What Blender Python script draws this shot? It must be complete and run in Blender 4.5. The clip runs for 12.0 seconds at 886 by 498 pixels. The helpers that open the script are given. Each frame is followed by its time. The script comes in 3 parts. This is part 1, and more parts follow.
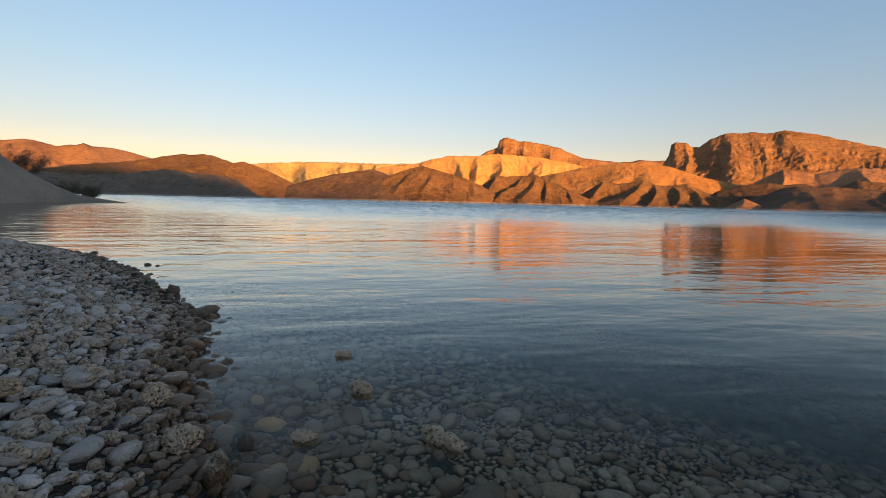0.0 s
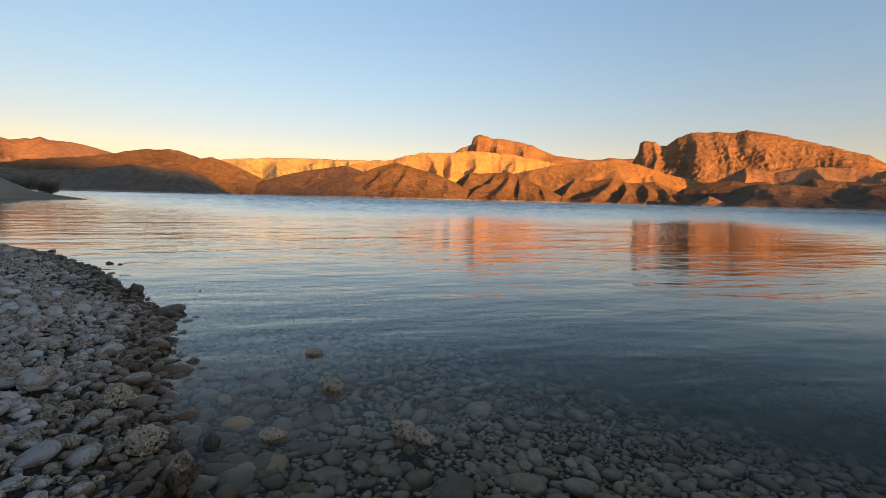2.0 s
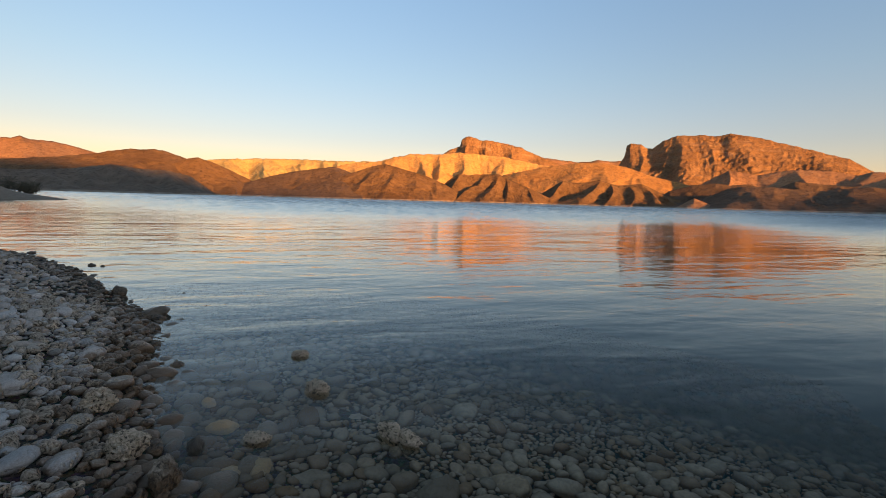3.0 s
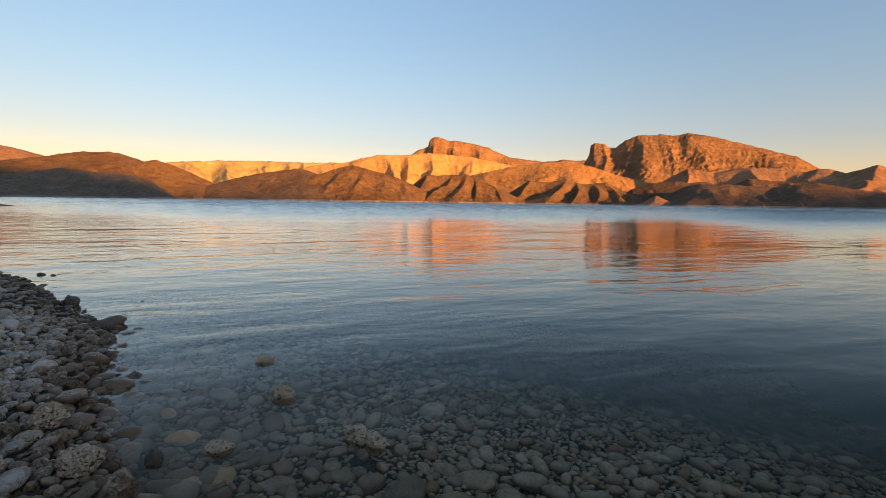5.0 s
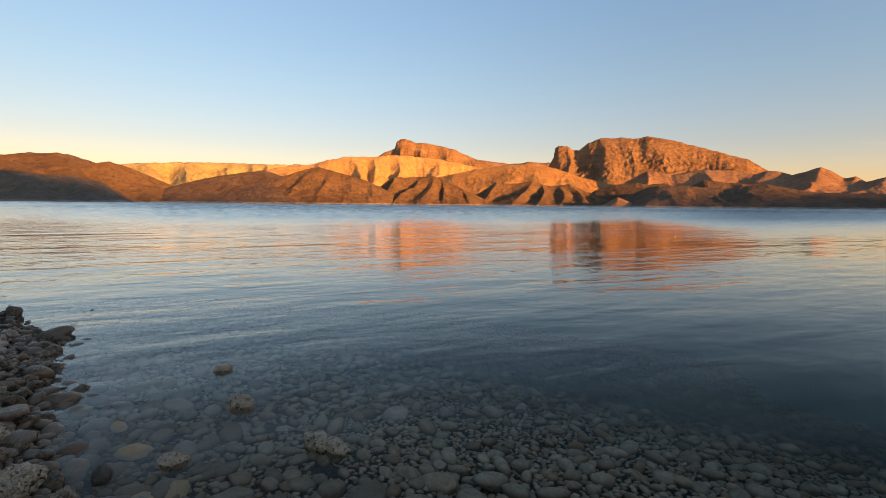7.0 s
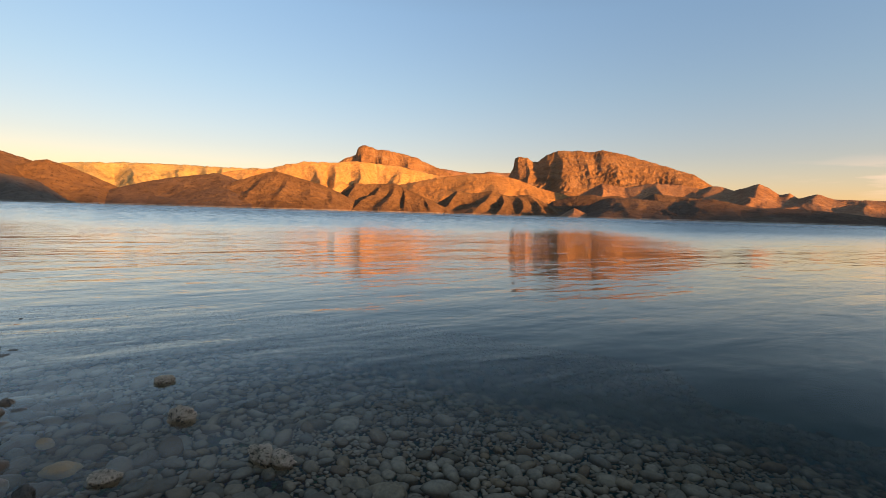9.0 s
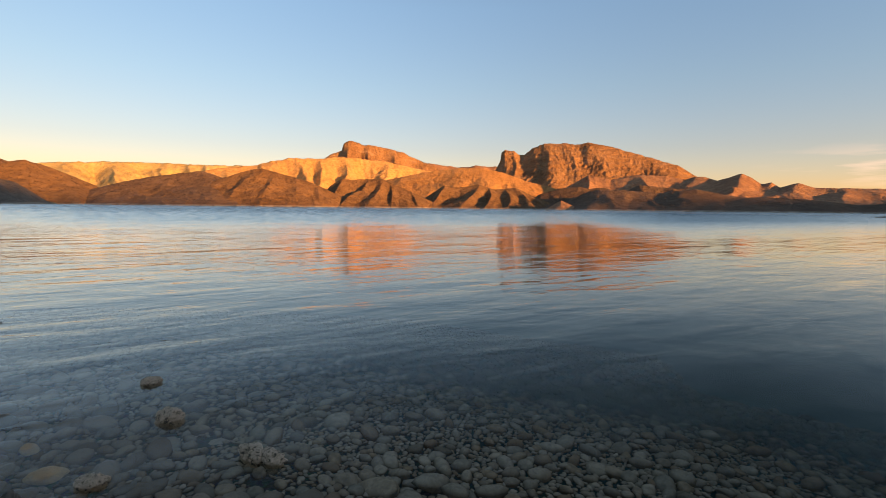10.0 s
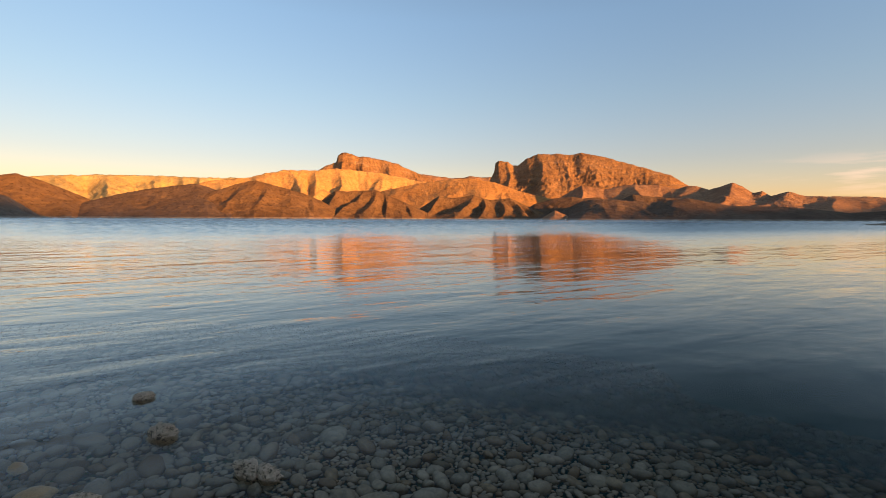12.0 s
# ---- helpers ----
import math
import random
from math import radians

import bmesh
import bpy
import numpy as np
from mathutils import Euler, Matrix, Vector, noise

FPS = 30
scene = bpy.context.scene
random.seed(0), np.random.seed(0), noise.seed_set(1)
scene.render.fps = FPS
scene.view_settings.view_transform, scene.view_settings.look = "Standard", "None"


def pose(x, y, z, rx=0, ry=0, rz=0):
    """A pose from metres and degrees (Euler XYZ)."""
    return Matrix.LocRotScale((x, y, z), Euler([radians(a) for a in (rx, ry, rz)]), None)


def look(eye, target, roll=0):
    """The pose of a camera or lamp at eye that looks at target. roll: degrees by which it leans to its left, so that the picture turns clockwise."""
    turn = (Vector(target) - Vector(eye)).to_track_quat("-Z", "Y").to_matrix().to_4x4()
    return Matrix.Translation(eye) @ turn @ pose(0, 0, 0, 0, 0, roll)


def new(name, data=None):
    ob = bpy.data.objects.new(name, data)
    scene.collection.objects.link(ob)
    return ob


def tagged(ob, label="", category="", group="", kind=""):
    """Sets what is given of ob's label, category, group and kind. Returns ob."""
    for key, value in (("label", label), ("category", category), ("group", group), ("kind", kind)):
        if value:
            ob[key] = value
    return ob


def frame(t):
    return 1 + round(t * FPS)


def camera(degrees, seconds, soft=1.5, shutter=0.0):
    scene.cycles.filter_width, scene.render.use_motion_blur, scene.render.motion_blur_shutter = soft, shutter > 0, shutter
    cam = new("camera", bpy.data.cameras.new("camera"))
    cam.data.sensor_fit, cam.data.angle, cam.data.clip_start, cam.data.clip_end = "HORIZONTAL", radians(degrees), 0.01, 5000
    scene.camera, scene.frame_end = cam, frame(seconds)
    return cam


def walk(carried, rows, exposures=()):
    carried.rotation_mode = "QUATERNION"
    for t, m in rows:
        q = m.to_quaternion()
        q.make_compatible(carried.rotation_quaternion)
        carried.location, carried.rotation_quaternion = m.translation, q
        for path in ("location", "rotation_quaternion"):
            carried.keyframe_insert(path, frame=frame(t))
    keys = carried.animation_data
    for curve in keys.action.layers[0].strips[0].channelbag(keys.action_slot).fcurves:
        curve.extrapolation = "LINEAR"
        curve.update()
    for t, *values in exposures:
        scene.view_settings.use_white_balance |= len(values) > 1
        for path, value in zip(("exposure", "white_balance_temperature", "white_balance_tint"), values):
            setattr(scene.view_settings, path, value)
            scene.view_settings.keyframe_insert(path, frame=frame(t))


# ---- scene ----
# ---------- camera ----------
EXPO = 1.27                         # stops
cam = camera(87.57, 12.0, soft=0.7)

# seconds, x, y, z in metres, then yaw, pitch and lean in degrees
STAND = [
    (0.0, 0.000, 0.000, 1.300, 0.00, -5.87, 1.38),
    (0.5, 0.006, -0.003, 1.297, -0.65, -5.67, 1.34),
    (1.0, 0.023, -0.015, 1.298, -1.73, -5.97, 1.40),
    (1.5, 0.029, -0.019, 1.297, -2.56, -6.10, 1.47),
    (2.0, 0.028, -0.017, 1.296, -3.19, -6.17, 1.45),
    (2.5, 0.034, -0.026, 1.303, -3.97, -6.00, 1.53),
    (3.0, 0.043, -0.029, 1.303, -4.59, -5.96, 1.62),
    (5.0, 0.081, -0.056, 1.309, -8.32, -5.82, 0.83),
    (5.5, 0.089, -0.057, 1.311, -8.99, -5.70, 0.53),
    (6.0, 0.097, -0.067, 1.308, -10.03, -6.03, 0.19),
    (6.5, 0.110, -0.077, 1.317, -11.03, -5.85, 0.33),
    (7.0, 0.126, -0.079, 1.319, -12.27, -5.53, 0.56),
    (9.0, 0.168, -0.114, 1.329, -17.17, -4.46, 1.66),
    (9.5, 0.175, -0.121, 1.339, -17.91, -4.66, 1.80),
    (10.0, 0.174, -0.115, 1.328, -18.61, -5.10, 0.67),
    (10.5, 0.168, -0.107, 1.331, -18.79, -5.22, 0.51),
    (11.0, 0.162, -0.096, 1.326, -18.29, -5.14, 0.33),
    (11.5, 0.166, -0.098, 1.326, -19.37, -4.79, 0.45),
    (12.0, 0.167, -0.099, 1.326, -19.23, -3.78, 0.26),
]


def aimed(x, y, z, yaw, pitch, lean):
    a, b = radians(yaw), radians(pitch)
    way = Vector((-math.sin(a) * math.cos(b), math.cos(a) * math.cos(b), math.sin(b)))
    eye = Vector((x, y, z))
    return look(eye, eye + way * 10, lean)


walk(cam, [(r[0], aimed(*r[1:])) for r in STAND], exposures=[(0.0, EXPO, 7300, 16), (12.0, EXPO, 7300, 16)])

# ---------- sky and sun ----------
SUN_ELEV, SUN_TURN = 5.0, 150.0     # degrees above the horizon; clockwise from straight ahead
world = bpy.data.worlds.new("sky")
scene.world = world
world.use_nodes = True
wn = world.node_tree.nodes
sky = wn.new("ShaderNodeTexSky")
sky.sky_type = "NISHITA"
sky.sun_disc = False
sky.sun_elevation, sky.sun_rotation = radians(SUN_ELEV), radians(SUN_TURN)
sky.altitude, sky.air_density, sky.dust_density, sky.ozone_density = 200, 1.0, 0.35, 1.6
wn["Background"].inputs["Strength"].default_value = 0.15
wl = world.node_tree.links
# dust near the horizon reddens the sky
ray = wn.new("ShaderNodeTexCoord")
split = wn.new("ShaderNodeSeparateXYZ")
wl.new(ray.outputs["Generated"], split.inputs[0])
dust = wn.new("ShaderNodeValToRGB")
for k, (at, col) in enumerate([(0.0, (0.93, 0.63, 0.65)), (0.12, (0.81, 0.655, 0.735)), (0.24, (0.83, 0.79, 0.87)), (0.38, (0.88, 0.91, 1.03)), (0.58, (0.56, 0.55, 0.57)), (0.76, (0.66, 0.63, 0.62)), (1.0, (0.74, 0.70, 0.68))]):
    el = dust.color_ramp.elements[k] if k < 2 else dust.color_ramp.elements.new(0.5)
    el.position, el.color = at, (*col, 1)
wl.new(split.outputs["Z"], dust.inputs["Fac"])
tint = wn.new("ShaderNodeMixRGB")
tint.blend_type = "MULTIPLY"
tint.inputs[0].default_value = 1.0
wl.new(sky.outputs[0], tint.inputs[1])
wl.new(dust.outputs["Color"], tint.inputs[2])
# the sky on the sun's side is a little clearer and bluer
across = wn.new("ShaderNodeValToRGB")
for el, at, col in zip(across.color_ramp.elements, (0.1, 0.9), ((0.84, 0.86, 0.835), (1.0, 1.05, 1.07))):
    el.position, el.color = at, (*col, 1)
shift = wn.new("ShaderNodeMapRange")
shift.inputs[1].default_value, shift.inputs[2].default_value = -1, 1
wl.new(split.outputs["X"], shift.inputs[0])
wl.new(shift.outputs[0], across.inputs["Fac"])
clear_side = wn.new("ShaderNodeMixRGB")
clear_side.blend_type = "MULTIPLY"
clear_side.inputs[0].default_value = 1.0
wl.new(tint.outputs[0], clear_side.inputs[1])
wl.new(across.outputs["Color"], clear_side.inputs[2])
# thin evening cloud low in the sky beyond the lake's end
stretch = wn.new("ShaderNodeMapping")
stretch.inputs["Scale"].default_value = (5, 5, 42)
stretch.inputs["Rotation"].default_value = (0.05, 0.1, 0)
wl.new(ray.outputs["Generated"], stretch.inputs["Vector"])
wisp = wn.new("ShaderNodeTexNoise")
wisp.inputs["Scale"].default_value, wisp.inputs["Detail"].default_value = 1.6, 5
wl.new(stretch.outputs[0], wisp.inputs["Vector"])


def fade(value, a, b, lo, hi):
    m = wn.new("ShaderNodeMapRange")
    for i, v in enumerate((a, b, lo, hi)):
        m.inputs[i + 1].default_value = v
    wl.new(value, m.inputs[0])
    return m.outputs[0]


def times(a, b):
    m = wn.new("ShaderNodeMath")
    m.operation = "MULTIPLY"
    wl.new(a, m.inputs[0])
    wl.new(b, m.inputs[1])
    return m.outputs[0]


band = times(fade(split.outputs["Z"], 0.035, 0.06, 0, 1), fade(split.outputs["Z"], 0.115, 0.075, 0, 1))
side = fade(split.outputs["X"], 0.78, 0.88, 0, 1)
veil = times(times(band, side), fade(wisp.outputs["Fac"], 0.50, 0.64, 0, 0.42))
cloud = wn.new("ShaderNodeMixRGB")
cloud.inputs[2].default_value = (3.9, 2.7, 2.1, 1)
wl.new(veil, cloud.inputs[0])
wl.new(clear_side.outputs[0], cloud.inputs[1])
wl.new(cloud.outputs[0], wn["Background"].inputs["Color"])

sun_data = bpy.data.lights.new("sun", "SUN")
sun_data.energy, sun_data.angle, sun_data.color = 5.0, radians(1.4), (1.0, 0.47, 0.12)
sun = new("sun", sun_data)
sa, se = radians(SUN_TURN), radians(SUN_ELEV)
sun_way = Vector((math.sin(sa) * math.cos(se), math.cos(sa) * math.cos(se), math.sin(se)))
sun.matrix_world = look(sun_way * 500, (0, 0, 0))


# ---------- materials ----------
class Nodes:
    """Short hand for building one node material."""

    def __init__(self, name):
        self.mat = bpy.data.materials.new(name)
        self.mat.use_nodes = True
        self.tree = self.mat.node_tree
        self.tree.nodes.clear()
        self.out = self.add("ShaderNodeOutputMaterial")

    def add(self, kind, **sets):
        node = self.tree.nodes.new(kind)
        for key, value in sets.items():
            if key == "operation":
                node.operation = value
            elif key == "blend_type":
                node.blend_type = value
            elif key == "feature":
                node.feature = value
        return node

    def link(self, a, b):
        self.tree.links.new(a, b)

    def position(self, scale=(1, 1, 1), turn=0.0):
        geo = self.add("ShaderNodeNewGeometry")
        mp = self.add("ShaderNodeMapping")
        mp.inputs["Scale"].default_value = scale
        mp.inputs["Rotation"].default_value = (0, 0, radians(turn))
        self.link(geo.outputs["Position"], mp.inputs["Vector"])
        return mp.outputs["Vector"]

    def noise(self, vec, scale, detail=4, rough=0.55, warp=0.0):
        n = self.add("ShaderNodeTexNoise")
        n.inputs["Scale"].default_value, n.inputs["Detail"].default_value = scale, detail
        n.inputs["Roughness"].default_value, n.inputs["Distortion"].default_value = rough, warp
        self.link(vec, n.inputs["Vector"])
        return n.outputs["Fac"]

    def ramp(self, fac, stops):
        r = self.add("ShaderNodeValToRGB")
        els = r.color_ramp.elements
        while len(els) < len(stops):
            els.new(0.5)
        for e, (at, col) in zip(els, stops):
            e.position = at
            e.color = (*col, 1) if len(col) == 3 else col
        self.link(fac, r.inputs["Fac"])
        return r.outputs["Color"]

    def span(self, fac, a, b, lo=0.0, hi=1.0):
        m = self.add("ShaderNodeMapRange")
        for i, v in enumerate((a, b, lo, hi)):
            m.inputs[i + 1].default_value = v
        self.link(fac, m.inputs[0])
        return m.outputs[0]

    def math(self, op, a, b):
        m = self.add("ShaderNodeMath", operation=op)
        for i, v in enumerate((a, b)):
            if isinstance(v, (int, float)):
                m.inputs[i].default_value = v
            else:
                self.link(v, m.inputs[i])
        return m.outputs[0]

    def mix(self, fac, a, b, how="MIX"):
        m = self.add("ShaderNodeMixRGB", blend_type=how)
        for i, v in enumerate((fac, a, b)):
            if isinstance(v, (int, float)):
                m.inputs[i].default_value = v
            elif isinstance(v, tuple):
                m.inputs[i].default_value = (*v, 1)
            else:
                self.link(v, m.inputs[i])
        return m.outputs[0]

    def bump(self, height, distance, strength=1.0, normal=None):
        b = self.add("ShaderNodeBump")
        b.inputs["Strength"].default_value, b.inputs["Distance"].default_value = strength, distance
        self.link(height, b.inputs["Height"])
        if normal:
            self.link(normal, b.inputs["Normal"])
        return b.outputs["Normal"]

    def surface(self, color, rough=0.9, normal=None, spec=0.3):
        p = self.add("ShaderNodeBsdfPrincipled")
        if isinstance(spec, (int, float)):
            p.inputs["Specular IOR Level"].default_value = spec
        else:
            self.link(spec, p.inputs["Specular IOR Level"])
        if isinstance(color, tuple):
            p.inputs["Base Color"].default_value = (*color, 1)
        else:
            self.link(color, p.inputs["Base Color"])
        if isinstance(rough, (int, float)):
            p.inputs["Roughness"].default_value = rough
        else:
            self.link(rough, p.inputs["Roughness"])
        if normal:
            self.link(normal, p.inputs["Normal"])
        self.link(p.outputs[0], self.out.inputs["Surface"])
        return self.mat


def rock_slope(name, dark, mid, pale, grain=0.02, bump=3.0, bands=None):
    """Bare desert hillside: scree and outcrops at three scales."""
    n = Nodes(name)
    pos = n.position()
    big = n.noise(pos, grain * 0.35, 5, 0.6, 0.6)
    fine = n.noise(pos, grain * 4, 6, 0.7)
    spots = n.noise(pos, grain * 8, 4, 0.75)
    both = n.math("ADD", n.math("MULTIPLY", big, 0.45), n.math("MULTIPLY", fine, 0.55))
    col = n.ramp(both, [(0.36, dark), (0.5, mid), (0.64, pale)])
    col = n.mix(n.span(spots, 0.52, 0.62, 0.0, 0.7), col, tuple(c * 0.55 for c in dark))
    if bands:
        # weathered rock bands, paler where the ledges break off
        lay = n.noise(n.position((0.012, 0.012, 0.04)), 1.0, 5, 0.65, 0.8)
        where = n.noise(pos, 0.006, 3, 0.5)
        col = n.mix(n.math("MULTIPLY", n.span(lay, 0.52, 0.66, 0.0, 0.5), n.span(where, 0.42, 0.6)), col, bands)
    # pale rim left by higher lake levels
    geo, sep = n.add("ShaderNodeNewGeometry"), n.add("ShaderNodeSeparateXYZ")
    n.link(geo.outputs["Position"], sep.inputs[0])
    col = n.mix(n.math("MULTIPLY", n.span(sep.outputs["Z"], 2.8, 1.6), n.span(fine, 0.35, 0.6, 0.1, 0.65)), col, (0.50, 0.42, 0.33))
    crag = n.noise(pos, grain * 2.2, 7, 0.72, 0.8)
    nor = n.bump(crag, bump * 2.2, 0.9)
    nor = n.bump(spots, bump * 0.5, 0.9, nor)
    return n.surface(col, 0.95, nor, 0.1)


MAT_ROSE = rock_slope("red_brown_slope", (0.235, 0.125, 0.075), (0.38, 0.21, 0.12), (0.48, 0.285, 0.17))
# brown rock, darkened further to stand in for the front spurs' half shade
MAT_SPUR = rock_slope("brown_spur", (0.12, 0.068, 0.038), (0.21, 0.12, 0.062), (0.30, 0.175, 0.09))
MAT_TAN = rock_slope("tan_slope", (0.42, 0.225, 0.09), (0.61, 0.355, 0.14), (0.71, 0.455, 0.20))
MAT_PALE = rock_slope("pale_badland", (0.46, 0.31, 0.12), (0.62, 0.44, 0.18), (0.72, 0.54, 0.26), 0.012)
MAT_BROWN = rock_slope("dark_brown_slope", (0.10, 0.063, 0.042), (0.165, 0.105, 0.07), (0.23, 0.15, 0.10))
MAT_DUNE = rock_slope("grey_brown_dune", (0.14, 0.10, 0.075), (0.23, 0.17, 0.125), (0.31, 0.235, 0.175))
MAT_CLIFF = rock_slope("volcanic_cliff", (0.19, 0.105, 0.058), (0.345, 0.19, 0.096), (0.45, 0.268, 0.14), 0.03, 5.0, (0.52, 0.34, 0.21))
MAT_ORANGE = rock_slope("orange_scree", (0.36, 0.18, 0.072), (0.54, 0.275, 0.10), (0.62, 0.34, 0.14), 0.03, 3.5)


def sand_material():
    n = Nodes("bank_sand")
    pos = n.position()
    big, fine = n.noise(pos, 0.12, 4), n.noise(pos, 3.0, 6, 0.7)
    col = n.ramp(n.math("ADD", n.math("MULTIPLY", big, 0.5), n.math("MULTIPLY", fine, 0.5)),
                 [(0.35, (0.21, 0.165, 0.125)), (0.65, (0.36, 0.295, 0.23))])
    return n.surface(col, 0.95, n.bump(fine, 0.08, 0.7), 0.1)


def ground_material():
    """Gravel and silt between the stones: greyish when dry, dark when wet, with the deep water's dimming painted in as
    dark green-grey.
    """
    n = Nodes("shore_gravel")
    pos = n.position()
    geo = n.add("ShaderNodeNewGeometry")
    sep = n.add("ShaderNodeSeparateXYZ")
    n.link(geo.outputs["Position"], sep.inputs[0])
    vor = n.add("ShaderNodeTexVoronoi")
    vor.inputs["Scale"].default_value = 38
    n.link(pos, vor.inputs["Vector"])
    fine = n.noise(pos, 60, 4, 0.7)
    col = n.mix(0.5, n.ramp(fine, [(0.3, (0.03, 0.026, 0.021)), (0.7, (0.15, 0.13, 0.105))]), vor.outputs["Color"], "MULTIPLY")
    # light lost in deep water is put into the bed's colour
    murk = n.ramp(n.noise(pos, 1.3, 5), [(0.35, (0.010, 0.024, 0.022)), (0.65, (0.018, 0.036, 0.032))])
    col = n.mix(n.span(sep.outputs["Z"], -0.08, -0.35), col, murk)
    return n.surface(col, 0.85, n.bump(vor.outputs["Distance"], 0.012, 0.8), 0.0)


def stone_material(name, crust, ochre=False, soaked=False):
    """Water-worn stones: each with its own grey or brown, a wet band by the water line, the water's dimming painted on
    in the deep.
    """
    n = Nodes(name)
    info, geo = n.add("ShaderNodeObjectInfo"), n.add("ShaderNodeNewGeometry")
    sep = n.add("ShaderNodeSeparateXYZ")
    n.link(geo.outputs["Position"], sep.inputs[0])
    pos, high = geo.outputs["Position"], sep.outputs["Z"]
    pick = n.math("FRACT", n.math("ADD", info.outputs["Random"], geo.outputs["Random Per Island"]), 0)
    tone = n.ramp(pick, [(0.0, (0.3, 0.256, 0.219)), (0.15, (0.64, 0.565, 0.507)), (0.3, (0.42, 0.386, 0.361)),
                         (0.45, (0.72, 0.642, 0.585)), (0.6, (0.44, 0.325, 0.25)), (0.74, (0.6, 0.55, 0.512)),
                         (0.87, (0.55, 0.415, 0.31)), (1.0, (0.75, 0.675, 0.619))])
    if ochre:
        tone = n.mix(0.85, tone, (0.50, 0.32, 0.17))
    grain = n.noise(pos, 120, 5, 0.75)
    blot = n.noise(pos, 22, 5, 0.65, 0.6)
    patch = n.noise(pos, 9, 4, 0.65, 0.4)
    col = n.mix(0.6, tone, n.ramp(grain, [(0.32, (0.55, 0.54, 0.53)), (0.62, (1.0, 1.0, 1.0))]), "MULTIPLY")
    col = n.mix(n.span(blot, 0.52, 0.66, 0.0, 0.5), col, (0.36, 0.325, 0.28))
    col = n.mix(n.span(blot, 0.42, 0.32, 0.0, 0.4), col, (0.15, 0.125, 0.10))
    # rough tan crust left by the lake on stones near the water line
    lumps = n.noise(pos, 34, 5, 0.62, 1.2)
    if crust:
        amount = n.span(patch, 0.22, 0.36, 0.3, 1.0)
    else:
        near = n.math("MULTIPLY", n.span(high, 0.03, 0.08), n.span(high, 0.5, 0.3))
        amount = n.math("MULTIPLY", n.span(patch, 0.53, 0.60), near)
    crusted = n.ramp(lumps, [(0.36, (0.10, 0.07, 0.045)), (0.47, (0.42, 0.32, 0.235)), (0.64, (0.66, 0.53, 0.41))] if soaked else [(0.38, (0.09, 0.06, 0.038)), (0.45, (0.52, 0.375, 0.25)), (0.62, (0.77, 0.59, 0.43))])
    col = n.mix(amount, col, crusted)
    # wet band
    edge = n.math("ADD", high, n.math("MULTIPLY", n.math("SUBTRACT", patch, 0.5), 0.35))
    wet = n.span(high, 0.012, 0.0, 0.0, 0.6) if crust else n.span(edge, 0.14, 0.085)
    if soaked:
        wet = n.span(edge, 0.15, 0.075, 0.0, 1.0)
    if ochre:
        wet = n.span(high, -1.0, -2.0)
    col = n.mix(wet, col, n.mix(1.0, col, (0.40, 0.31, 0.235), "MULTIPLY"))
    # under water: paler again, then darker and greener with depth
    under = n.span(high, -0.02, -0.10, 0.0, 0.3 if crust or ochre else 1.0)
    sunken_tone = n.mix(0.5, tone, n.ramp(blot, [(0.35, (0.3, 0.3, 0.28)), (0.65, (1, 0.98, 0.94))]), "MULTIPLY")
    # shade painted into the colour: faces that look less upward are darker
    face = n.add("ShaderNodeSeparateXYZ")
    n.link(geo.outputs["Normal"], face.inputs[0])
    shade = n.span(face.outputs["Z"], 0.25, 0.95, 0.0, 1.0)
    sunken_tone = n.mix(shade, n.mix(1.0, sunken_tone, (0.34, 0.30, 0.26), "MULTIPLY"), sunken_tone)
    col = n.mix(under, col, n.mix(1.0, sunken_tone, (0.62, 0.555, 0.46), "MULTIPLY"))
    # the water's absorption, painted into the stones: darker and greener with depth and distance
    deep_tint = n.mix(1.0, tone, (0.034, 0.056, 0.042), "MULTIPLY")
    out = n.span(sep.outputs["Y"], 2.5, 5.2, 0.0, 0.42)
    col = n.mix(n.span(n.math("ADD", n.math("SUBTRACT", high, out), n.math("MULTIPLY", n.math("SUBTRACT", patch, 0.5), 0.2)), -0.22, -0.68, 0.0, 0.97), col, deep_tint)
    rough = n.span(wet, 0, 1, 0.85, 0.38)
    nor = n.bump(grain, 0.005, 0.8)
    nor = n.bump(blot, 0.014, 0.8, nor)
    nor = n.bump(n.math("MULTIPLY", lumps, amount), 0.03, 1.0, nor)
    return n.surface(col, rough, nor, n.span(high, -0.03, 0.01, 0.0, 0.35))


